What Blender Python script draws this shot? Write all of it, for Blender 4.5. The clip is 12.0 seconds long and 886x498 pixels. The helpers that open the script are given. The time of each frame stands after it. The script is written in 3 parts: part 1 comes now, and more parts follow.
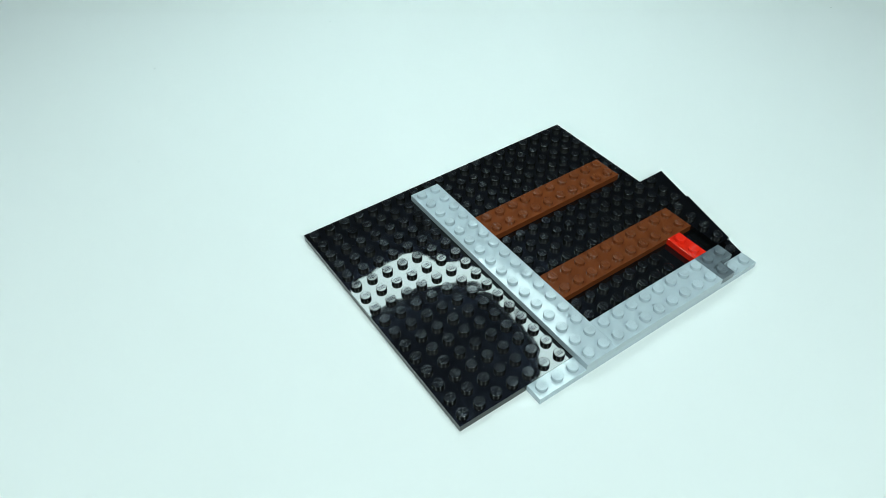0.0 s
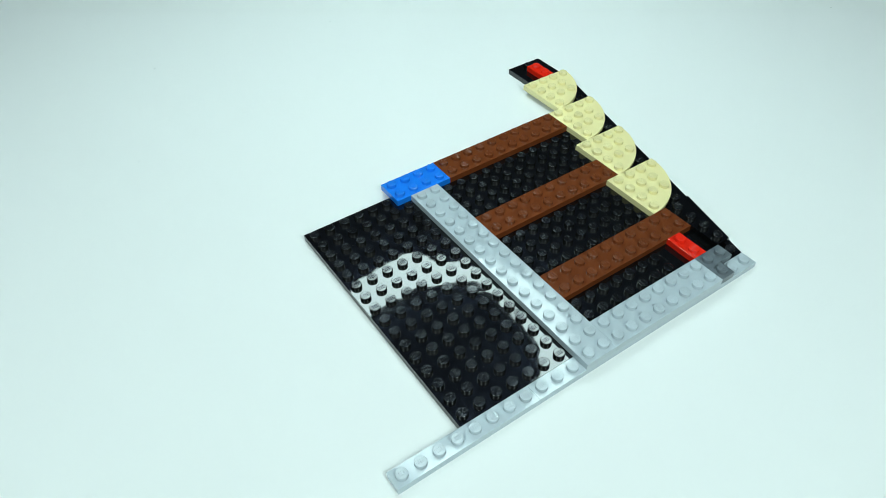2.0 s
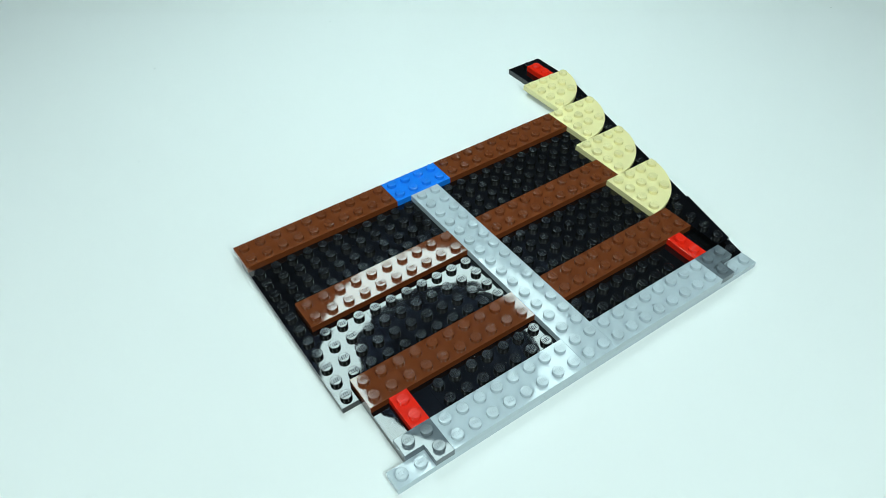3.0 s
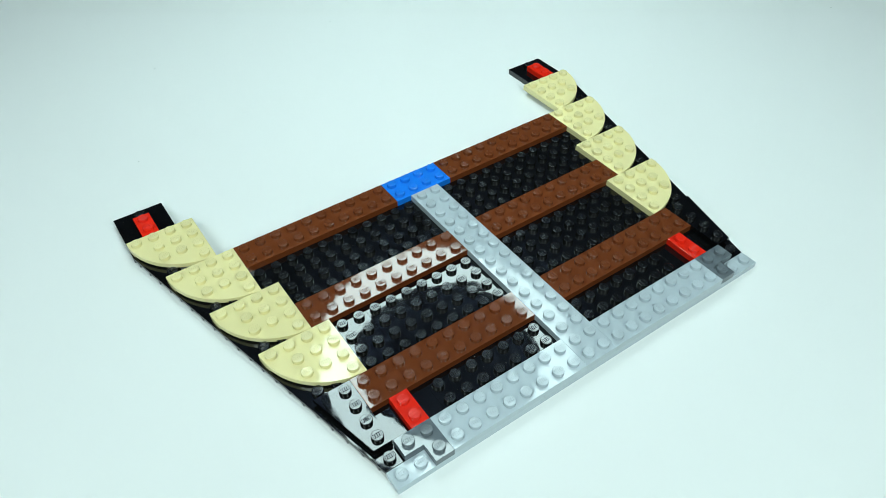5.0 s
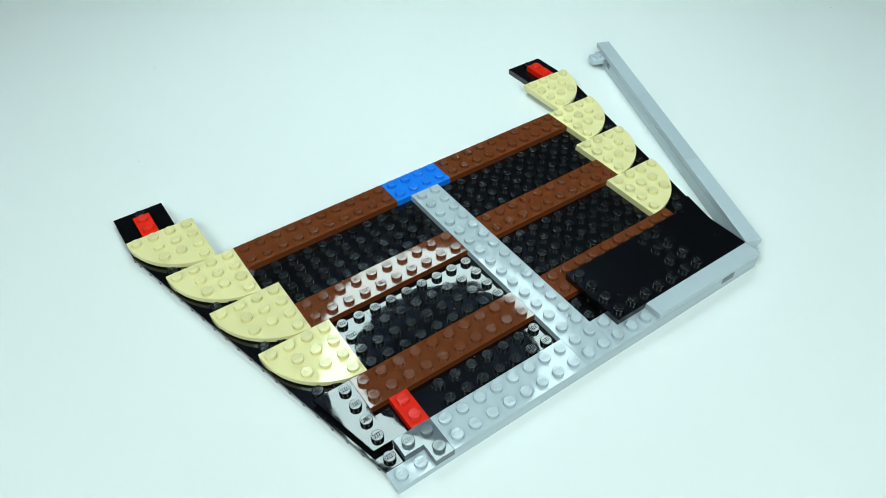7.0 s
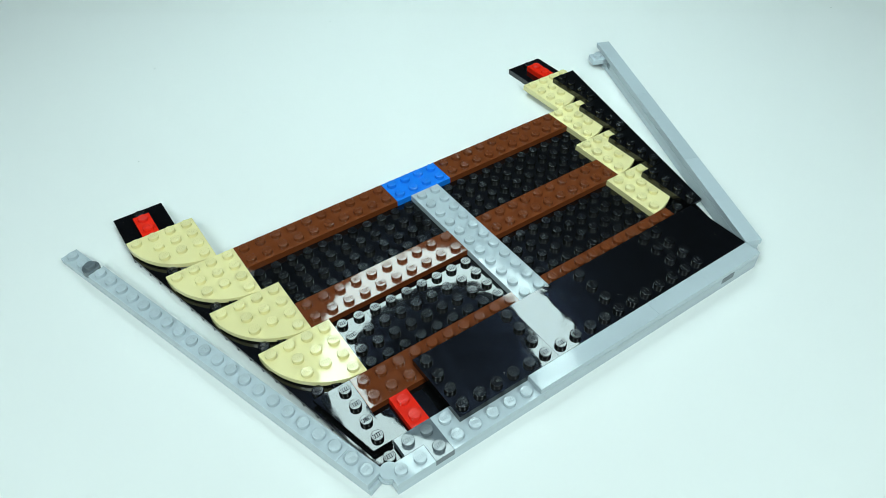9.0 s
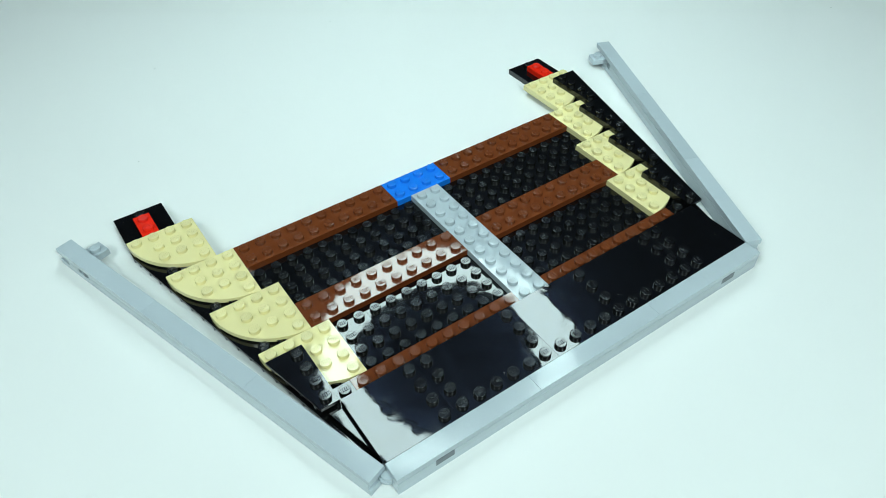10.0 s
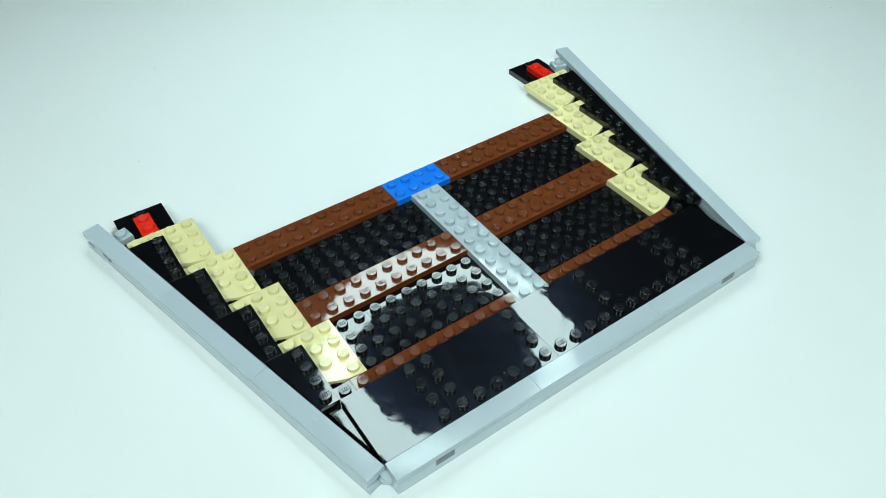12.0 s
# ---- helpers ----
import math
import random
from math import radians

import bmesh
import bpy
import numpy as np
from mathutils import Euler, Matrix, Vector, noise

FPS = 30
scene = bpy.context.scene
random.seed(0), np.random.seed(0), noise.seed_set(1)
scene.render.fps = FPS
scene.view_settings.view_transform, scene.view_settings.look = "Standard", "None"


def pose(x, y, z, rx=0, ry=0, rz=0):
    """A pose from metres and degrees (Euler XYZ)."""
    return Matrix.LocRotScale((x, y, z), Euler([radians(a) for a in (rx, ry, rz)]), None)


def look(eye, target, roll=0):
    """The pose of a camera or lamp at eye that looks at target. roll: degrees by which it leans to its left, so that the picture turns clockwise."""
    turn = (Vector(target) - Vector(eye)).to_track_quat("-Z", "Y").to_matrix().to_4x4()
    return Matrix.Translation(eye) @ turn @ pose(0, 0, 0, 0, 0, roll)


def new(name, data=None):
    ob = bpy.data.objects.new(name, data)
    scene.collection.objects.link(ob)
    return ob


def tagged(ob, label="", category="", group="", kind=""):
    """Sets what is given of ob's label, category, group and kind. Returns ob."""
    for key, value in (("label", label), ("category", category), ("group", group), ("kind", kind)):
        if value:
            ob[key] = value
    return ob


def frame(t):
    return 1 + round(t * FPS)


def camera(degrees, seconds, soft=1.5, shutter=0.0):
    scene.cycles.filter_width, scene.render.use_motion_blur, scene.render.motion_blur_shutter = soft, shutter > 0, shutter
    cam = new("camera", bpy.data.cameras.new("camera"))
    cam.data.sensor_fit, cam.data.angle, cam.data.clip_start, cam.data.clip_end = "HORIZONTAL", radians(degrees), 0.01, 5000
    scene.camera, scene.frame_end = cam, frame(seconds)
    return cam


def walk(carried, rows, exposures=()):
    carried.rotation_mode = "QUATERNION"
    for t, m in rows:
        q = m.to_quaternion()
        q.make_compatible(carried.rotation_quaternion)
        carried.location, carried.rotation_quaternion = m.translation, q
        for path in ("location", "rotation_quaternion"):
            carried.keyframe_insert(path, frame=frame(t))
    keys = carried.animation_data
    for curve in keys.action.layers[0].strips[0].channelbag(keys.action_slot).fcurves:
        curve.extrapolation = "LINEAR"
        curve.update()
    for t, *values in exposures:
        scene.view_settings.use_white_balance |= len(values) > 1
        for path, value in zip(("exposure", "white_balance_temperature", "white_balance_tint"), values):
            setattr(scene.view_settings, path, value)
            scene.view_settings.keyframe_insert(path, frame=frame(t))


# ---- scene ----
# One stud pitch is 8 mm and one plate is 3.2 mm high; the plan below counts in studs.
S = 0.008
PLATE = 0.0032

cam = camera(64.28, 12.0, soft=0.5)
EYE = pose(-0.08352, -0.11484, 0.23216, 45.980, 0.729, -34.677)
walk(cam, [(0, EYE), (12, EYE)], exposures=[(0, 0.0), (12, 0.0)])

# ---- world and lamps ----
world = bpy.data.worlds.new("dim_room_air")
scene.world = world
world.use_nodes = True
world.node_tree.nodes["Background"].inputs["Color"].default_value = (0.80, 0.95, 1.0, 1)
world.node_tree.nodes["Background"].inputs["Strength"].default_value = 0.05

RING_GLOW = 12.4
RING_PLACE = (23.2 * S, 34.6 * S, 50 * S)
FRONT_POWER = 5.45
SOFTBOX_LEFT = (-0.62, -0.12, 0.72)
SOFTBOX_RIGHT = (0.06, -0.67, 0.72)
STRIP = (0.17, 0.46)


def area_lamp(name, place, target, size, power, colour):
    data = bpy.data.lights.new(name, "AREA")
    data.shape, data.size, data.size_y = "RECTANGLE", size[0], size[1]
    data.energy, data.color = power, colour
    ob = new(name, data)
    ob.matrix_world = look(place, target)
    return ob


area_lamp("softbox_light", SOFTBOX_LEFT, (0.05, 0.08, 0), STRIP, FRONT_POWER * 0.88, (0.81, 1.0, 0.965))
area_lamp("softbox_light", SOFTBOX_RIGHT, (0.10, 0.05, 0), STRIP, FRONT_POWER * 1.06, (0.81, 1.0, 0.965))


# ---- materials ----
def material(name):
    m = bpy.data.materials.new(name)
    m.use_nodes = True
    return m, m.node_tree, m.node_tree.nodes["Principled BSDF"]


def node(tree, kind, **inputs):
    n = tree.nodes.new(kind)
    for key, value in inputs.items():
        n.inputs[key.replace("_", " ")].default_value = value
    return n


def plastic(name, colour, rough=0.03, wave=0.00016, scuff=0.05, dust=0.0, haze=0.03, bloom=0.0, hair=0.0000004, ior=1.56):
    """Moulded glossy plastic: faint waves of the moulding, fine scuffs, a little shade between pieces."""
    m, tree, bsdf = material(name)
    link = tree.links.new
    where = node(tree, "ShaderNodeTexCoord")
    info = node(tree, "ShaderNodeObjectInfo")
    shift = node(tree, "ShaderNodeVectorMath")
    shift.operation = "ADD"
    link(where.outputs["Object"], shift.inputs[0])
    link(info.outputs["Random"], shift.inputs[1])
    waves = node(tree, "ShaderNodeTexNoise", Scale=42.0, Detail=2.0, Roughness=0.35)
    grain = node(tree, "ShaderNodeTexNoise", Scale=2600.0, Detail=2.0)
    smear = node(tree, "ShaderNodeTexNoise", Scale=190.0, Detail=4.0, Roughness=0.65)
    for n in (waves, grain, smear):
        link(shift.outputs[0], n.inputs["Vector"])
    shade = node(tree, "ShaderNodeMapRange")
    shade.inputs["To Min"].default_value, shade.inputs["To Max"].default_value = 0.93, 1.07
    link(info.outputs["Random"], shade.inputs["Value"])
    tint = node(tree, "ShaderNodeMix")
    tint.data_type, tint.blend_type = "RGBA", "MULTIPLY"
    tint.inputs["Factor"].default_value = 1.0
    tint.inputs["A"].default_value = (*colour, 1)
    link(shade.outputs[0], tint.inputs["B"])
    if dust:
        # sparse pale dust
        spots = node(tree, "ShaderNodeTexNoise", Scale=620.0, Detail=2.0, Roughness=0.7)
        link(shift.outputs[0], spots.inputs["Vector"])
        pick = node(tree, "ShaderNodeMapRange")
        pick.inputs["From Min"].default_value, pick.inputs["From Max"].default_value = 0.735, 0.80
        link(spots.outputs["Fac"], pick.inputs["Value"])
        cover = node(tree, "ShaderNodeMix")
        cover.data_type = "RGBA"
        cover.inputs["B"].default_value = (dust, dust, dust, 1)
        link(pick.outputs[0], cover.inputs["Factor"])
        link(tint.outputs["Result"], cover.inputs["A"])
        link(cover.outputs["Result"], bsdf.inputs["Base Color"])
    else:
        link(tint.outputs["Result"], bsdf.inputs["Base Color"])
    gloss = node(tree, "ShaderNodeMapRange")
    gloss.inputs["From Min"].default_value, gloss.inputs["From Max"].default_value = 0.45, 0.75
    gloss.inputs["To Min"].default_value, gloss.inputs["To Max"].default_value = rough, rough + scuff
    link(smear.outputs["Fac"], gloss.inputs["Value"])
    link(gloss.outputs[0], bsdf.inputs["Roughness"])
    low = node(tree, "ShaderNodeBump", Strength=1.0, Distance=wave)
    link(waves.outputs["Fac"], low.inputs["Height"])
    fine = node(tree, "ShaderNodeBump", Strength=0.5, Distance=0.0000012)
    link(grain.outputs["Fac"], fine.inputs["Height"])
    # hair-fine wiping scratches
    stretch = node(tree, "ShaderNodeMapping")
    stretch.inputs["Rotation"].default_value = (0, 0, 0.7)
    stretch.inputs["Scale"].default_value = (160, 2400, 400)
    link(shift.outputs[0], stretch.inputs["Vector"])
    wipe = node(tree, "ShaderNodeTexNoise", Scale=1.0, Detail=2.0, Distortion=0.8)
    link(stretch.outputs[0], wipe.inputs["Vector"])
    scratch = node(tree, "ShaderNodeBump", Strength=0.6, Distance=hair)
    link(wipe.outputs["Fac"], scratch.inputs["Height"])
    ripple = node(tree, "ShaderNodeTexNoise", Scale=150.0, Detail=1.0, Distortion=0.6)
    link(shift.outputs[0], ripple.inputs["Vector"])
    swirl = node(tree, "ShaderNodeBump", Strength=1.0, Distance=wave * 0.04)
    link(ripple.outputs["Fac"], swirl.inputs["Height"])
    link(low.outputs[0], swirl.inputs["Normal"])
    link(swirl.outputs[0], scratch.inputs["Normal"])
    link(scratch.outputs[0], fine.inputs["Normal"])
    link(fine.outputs[0], bsdf.inputs["Normal"])
    bsdf.inputs["IOR"].default_value = ior
    # hazy handling marks over the polish
    cloud = node(tree, "ShaderNodeTexNoise", Scale=75.0, Detail=6.0, Roughness=0.62, Distortion=1.2)
    link(shift.outputs[0], cloud.inputs["Vector"])
    film = node(tree, "ShaderNodeMapRange")
    film.inputs["From Min"].default_value, film.inputs["From Max"].default_value = 0.36, 0.68
    film.inputs["To Min"].default_value, film.inputs["To Max"].default_value = haze * 0.2, haze * 2.0
    link(cloud.outputs["Fac"], film.inputs["Value"])
    link(film.outputs[0], bsdf.inputs["Coat Weight"])
    bsdf.inputs["Coat Roughness"].default_value = 0.27
    if bloom:
        # bluish haze round mirrored lamps, its blue put in by this gloss colour
        blue_haze = node(tree, "ShaderNodeBsdfGlossy", Color=(0.38, 0.52, 1.0, 1), Roughness=0.21)
        thin = node(tree, "ShaderNodeMapRange")
        thin.inputs["From Min"].default_value, thin.inputs["From Max"].default_value = 0.34, 0.70
        thin.inputs["To Min"].default_value, thin.inputs["To Max"].default_value = bloom * 0.45, bloom * 1.6
        link(cloud.outputs["Fac"], thin.inputs["Value"])
        both = node(tree, "ShaderNodeMixShader")
        link(thin.outputs[0], both.inputs["Fac"])
        link(bsdf.outputs[0], both.inputs[1])
        link(blue_haze.outputs[0], both.inputs[2])
        link(both.outputs[0], tree.nodes["Material Output"].inputs["Surface"])
    return m


BLACK = plastic("black_plastic", (0.0033, 0.0035, 0.0037), 0.018, 0.00026, 0.06, 0.18, 0.02, 0.0032)
WORN = plastic("worn_black_plastic", (0.0033, 0.0035, 0.0037), 0.02, 0.00040, 0.07, 0.18, 0.02, 0.0065, 0.0000010)
GREY = plastic("light_grey_plastic", (0.46, 0.53, 0.575), 0.042, 0.00012, ior=1.44)
SCUFFED = plastic("scuffed_light_grey_plastic", (0.46, 0.53, 0.575), 0.10, 0.00026, 0.12, hair=0.000001, ior=1.45)
DARK = plastic("dark_grey_plastic", (0.13, 0.155, 0.175), 0.03)
BROWN = plastic("reddish_brown_plastic", (0.152, 0.038, 0.011), 0.028, 0.00009, haze=0.015)
TAN = plastic("tan_plastic", (0.79, 0.71, 0.37), 0.042, 0.00012, ior=1.47)
BLUE = plastic("blue_plastic", (0.01, 0.20, 0.80), 0.04)
RED = plastic("red_plastic", (0.80, 0.022, 0.008), 0.04)


def stamped(m, haze, bloom=0.0, rough=0.07):
    """The stamped tops of the studs are less polished than the rest."""
    colour = tuple(m.node_tree.nodes["Mix"].inputs["A"].default_value)[:3]
    return plastic(m.name + "_stamped", colour, rough, 0.0, 0.06, haze=haze, bloom=bloom)


STAMPED = {m.name: stamped(m, 0.25, rough=0.19 if m in (GREY, TAN) else 0.07) for m in (GREY, DARK, BROWN, TAN, BLUE, RED)}
STAMPED[BLACK.name] = STAMPED[WORN.name] = stamped(BLACK, 0.24, 0.006)


def sheet_material():
    m, tree, bsdf = material("white_table_board")
    link = tree.links.new
    where = node(tree, "ShaderNodeTexCoord")
    cloud = node(tree, "ShaderNodeTexNoise", Scale=3.0, Detail=3.0)
    grain = node(tree, "ShaderNodeTexNoise", Scale=900.0, Detail=3.0)
    for n in (cloud, grain):
        link(where.outputs["Object"], n.inputs["Vector"])
    ramp = node(tree, "ShaderNodeValToRGB")
    ramp.color_ramp.elements[0].color = (0.81, 0.832, 0.822, 1)
    ramp.color_ramp.elements[1].color = (0.83, 0.858, 0.85, 1)
    link(cloud.outputs["Fac"], ramp.inputs["Fac"])
    link(ramp.outputs["Color"], bsdf.inputs["Base Color"])
    bump = node(tree, "ShaderNodeBump", Strength=0.25, Distance=0.00003)
    link(grain.outputs["Fac"], bump.inputs["Height"])
    link(bump.outputs[0], bsdf.inputs["Normal"])
    bsdf.inputs["Roughness"].default_value = 0.55
    bsdf.inputs["Specular IOR Level"].default_value = 0.3
    return m


def wall_material(name, colour):
    m, tree, bsdf = material(name)
    grain = node(tree, "ShaderNodeTexNoise", Scale=40.0, Detail=4.0)
    ramp = node(tree, "ShaderNodeValToRGB")
    ramp.color_ramp.elements[0].color = (*[c * 0.9 for c in colour], 1)
    ramp.color_ramp.elements[1].color = (*[c * 1.1 for c in colour], 1)
    tree.links.new(grain.outputs["Fac"], ramp.inputs["Fac"])
    tree.links.new(ramp.outputs["Color"], bsdf.inputs["Base Color"])
    bsdf.inputs["Roughness"].default_value = 0.9
    return m


TABLE = sheet_material()
WALL = wall_material("dim_wall_paint", (0.085, 0.09, 0.11))
# unseen ceiling, its blue chosen to tint what the black plastic mirrors
CEILING = wall_material("unseen_blue_ceiling", (0.18, 0.21, 0.38))
FLOOR = wall_material("dark_floor_carpet", (0.06, 0.06, 0.065))
LAMP_SHELL = plastic("lamp_shell_plastic", (0.01, 0.01, 0.011), 0.35)
SPECK = wall_material("dust_fibre", (0.08, 0.10, 0.10))
GLOW, glow_tree, glow_bsdf = material("lamp_diffuser_glow")
glow_bsdf.inputs["Base Color"].default_value = (0.8, 0.8, 0.8, 1)
glow_bsdf.inputs["Emission Color"].default_value = (0.76, 1.0, 0.99, 1)
glow_bsdf.inputs["Emission Strength"].default_value = RING_GLOW


# ---- mesh helpers ----
def mesh_of(name, bm, mat, crease=18):
    bmesh.ops.recalc_face_normals(bm, faces=bm.faces)
    me = bpy.data.meshes.new(name)
    bm.to_mesh(me)
    bm.free()
    me.materials.append(mat)
    me.shade_smooth()
    if crease:
        me.set_sharp_from_angle(angle=radians(crease))
    return me


def part(name, me, parent, m=None, label=""):
    ob = new(name, me)
    ob.parent = parent
    if m is not None:
        ob.matrix_basis = m
    return tagged(ob, label)


def prism(bm, outline, z0, z1):
    low = [bm.verts.new((x, y, z0)) for x, y in outline]
    top = [bm.verts.new((x, y, z1)) for x, y in outline]
    n = len(outline)
    bottom = bm.faces.new(low[::-1])
    lid = bm.faces.new(top)
    for i in range(n):
        bm.faces.new((low[i], low[(i + 1) % n], top[(i + 1) % n], top[i]))
    return bottom, lid


def box(bm, x0, x1, y0, y1, z0, z1):
    return prism(bm, [(x0, y0), (x1, y0), (x1, y1), (x0, y1)], z0, z1)


def disc(cx, cy, r, n=24):
    return [(cx + r * math.cos(2 * math.pi * i / n), cy + r * math.sin(2 * math.pi * i / n)) for i in range(n)]


def shrink(outline, d):
    """The outline of a convex or L-shaped piece, moved inwards by d."""
    n, out = len(outline), []
    for i in range(n):
        a, b, c = (Vector(outline[(i + k) % n]) for k in (-1, 0, 1))
        u, v = (b - a).normalized(), (c - b).normalized()
        nu, nv = Vector((-u.y, u.x)), Vector((-v.y, v.x))
        k = (nu + nv) / max(0.3, 1 + nu.dot(nv))
        out.append(tuple(b + k * d))
    return out


def shell(bm, outline, height=PLATE, wall=0.0015, roof=0.0011, edge=0.00008, feet=None):
    """A moulded piece: closed top with softened edges, open underside with thin walls."""
    outer = shrink([(x * S, y * S) for x, y in outline], 0.00002)
    rings = [(outer, 0.00002), (outer, height - edge), (shrink(outer, edge * 0.35), height - edge * 0.3),
             (shrink(outer, edge), height)]
    inner = shrink(outer, wall)
    n = len(outer)
    loops = [[bm.verts.new((x, y, z)) for x, y in pts] for pts, z in rings]
    hollow = [[bm.verts.new((x, y, z)) for x, y in inner] for z in (0.00002, height - roof)]
    for k, up in enumerate(feet or ()):
        loops[0][k].co.z = hollow[0][k].co.z = max(up, 0.00002)
    for a, b in zip(loops, loops[1:]):
        for i in range(n):
            bm.faces.new((a[i], a[(i + 1) % n], b[(i + 1) % n], b[i]))
    bm.faces.new(loops[-1])
    for i in range(n):
        j = (i + 1) % n
        bm.faces.new((hollow[0][i], hollow[0][j], loops[0][j], loops[0][i]))
        bm.faces.new((hollow[1][i], hollow[1][j], hollow[0][j], hollow[0][i]))
    bm.faces.new(hollow[1][::-1])


STUDS = {}


def stud_mesh(mat, gate=False):
    """A stud with a softened rim and four plain raised marks on its top. gate: it bears the round scar of the mould's inlet."""
    key = (mat.name, gate)
    if key not in STUDS:
        bm = bmesh.new()
        n = 22
        rings = [(2.4, 0.0), (2.4, 1.42), (2.37, 1.56), (2.28, 1.66), (2.14, 1.70)]
        loops = [[bm.verts.new((r * 0.001 * math.cos(2 * math.pi * i / n), r * 0.001 * math.sin(2 * math.pi * i / n), z * 0.001))
                  for i in range(n)] for r, z in rings]
        for a, b in zip(loops, loops[1:]):
            for i in range(n):
                bm.faces.new((a[i], a[(i + 1) % n], b[(i + 1) % n], b[i]))
        lid = bm.faces.new(loops[-1])
        lid.material_index = 1
        for e in lid.edges:
            e.smooth = False
        # each mark is a low rounded ridge round a sunken middle
        ridge = ((0.43, 0.93, 1.69), (0.395, 0.895, 1.76), (0.33, 0.83, 1.80), (0.265, 0.765, 1.76), (0.23, 0.73, 1.69))
        for k in range(4):
            x, lean = (k - 1.5) * 0.00086, 0.00010
            rings = [[bm.verts.new((x + a * w * 0.001 + b * lean, b * h * 0.001, z * 0.001)) for a, b in ((-1, -1), (1, -1), (1, 1), (-1, 1))]
                     for w, h, z in ridge]
            for a, b in zip(rings, rings[1:]):
                for i in range(4):
                    bm.faces.new((a[i], a[(i + 1) % 4], b[(i + 1) % 4], b[i])).material_index = 1
                for i in range(4):
                    bm.edges.get((a[i], b[i])).smooth = False
        if gate:
            scar = [(0.62, 1.70), (0.58, 1.90), (0.46, 1.92), (0.40, 1.86), (0.16, 1.86), (0.10, 1.93)]
            m = 12
            loops = [[bm.verts.new((r * 0.001 * math.cos(2 * math.pi * i / m), r * 0.001 * math.sin(2 * math.pi * i / m), z * 0.001))
                      for i in range(m)] for r, z in scar]
            for a, b in zip(loops, loops[1:]):
                for i in range(m):
                    bm.faces.new((a[i], a[(i + 1) % m], b[(i + 1) % m], b[i])).material_index = 1
            bm.faces.new(loops[-1]).material_index = 1
        STUDS[key] = mesh_of("stud", bm, mat, None)
        STUDS[key].materials.append(STAMPED[mat.name])
    return STUDS[key]


BODIES = {}


def body_mesh(shape, outline, mat, teeth=None):
    key = (shape, tuple(outline), mat.name, teeth)
    if key not in BODIES:
        bm = bmesh.new()
        if teeth is None:
            shell(bm, outline, edge=0.00003 if mat in (BLACK, WORN) else 0.00009)
        else:
            teeth(bm, outline)
        BODIES[key] = mesh_of("body", bm, mat)
    return BODIES[key]


def piece(kind, category, label, mat, outline, studs, at, turn=0.0, group="", teeth=None, marks=0.0):
    """A thing at the stud place at = (x, y, layer), with its outline and its studs in its own space."""
    x, y, layer = at
    m = Matrix.Translation((x * S, y * S, layer * PLATE)) @ pose(0, 0, 0, 0, 0, turn)
    me = body_mesh(kind, outline, mat, teeth)
    if studs:
        ob = new(kind)
        ob.empty_display_size = 0.004
        part("body", me, ob)
        mid = [sum(c) / len(studs) - 0.01 for c in zip(*studs)]
        inlet = min(studs, key=lambda c: math.hypot(c[0] - mid[0], c[1] - mid[1]))
        for sx, sy in studs:
            part("stud", stud_mesh(mat, (sx, sy) == inlet), ob, pose(sx * S, sy * S, PLATE, 0, 0, marks))
    else:
        ob = new(kind, me)
    ob.matrix_basis = m
    return tagged(ob, label, category, group)


def uneven(ob, rx, ry=0.0):
    """ob is pressed home a little unevenly: tilted by a fraction of a degree."""
    ob.matrix_basis = ob.matrix_basis @ pose(0, 0, 0, rx, ry, 0)
    return ob


def rect(w, d):
    return [(0, 0), (w, 0), (w, d), (0, d)]


def full(w, d):
    return [(i + 0.5, j + 0.5) for i in range(w) for j in range(d)]


def plate(x, y, layer, w, d, mat, label, marks=0.0, group=""):
    return piece("building_plate", "building plate", label, mat, rect(w, d), full(w, d), (x, y, layer), marks=marks, group=group)


def wedge_teeth(bm, outline):
    """A wedge plate: its slanting side is stepped underneath, with small feet."""
    low = 0.0017
    pts = [(x * S, y * S) for x, y in outline]
    shell_bm_top = shrink(pts, 0.0001)
    prism(bm, shell_bm_top, low, PLATE - 0.00012)
    prism(bm, shrink(pts, 0.00018), PLATE - 0.00012, PLATE)
    side = 1 if outline[1][0] > 0 else -1
    # straight inner wall and end walls
    box(bm, *sorted((side * 0.0001, side * 0.0014)), 0.0001, 4 * S - 0.0001, 0.00002, low)
    for k in range(4):
        y = (k + 0.45) * S
        edge = side * (S * (1 + (k + 0.45) / 4))
        box(bm, *sorted((edge, edge - side * 0.0022)), y, y + 0.0030, 0.00002, low)


def wedge(side, inner, y, layer, label, group=""):
    """A wedge plate, four studs long, from one stud wide to two. side: 1 widens to +x, -1 to -x."""
    outline = [(0, 0), (side * 1.0, 0), (side * 2.0, 4), (0, 4)]
    if side < 0:
        outline = outline[::-1]
        outline = outline[-1:] + outline[:-1]
    studs = [(side * 0.5, j + 0.5) for j in range(4)]
    return piece("wedge_plate", "wedge plate", label, BLACK, outline, studs, (inner, y, layer), group=group,
                 teeth=wedge_teeth_r if side > 0 else wedge_teeth_l, marks=0 if side > 0 else 180)


def wedge_teeth_r(bm, outline):
    wedge_teeth(bm, [(0, 0), (1, 0), (2, 4), (0, 4)])


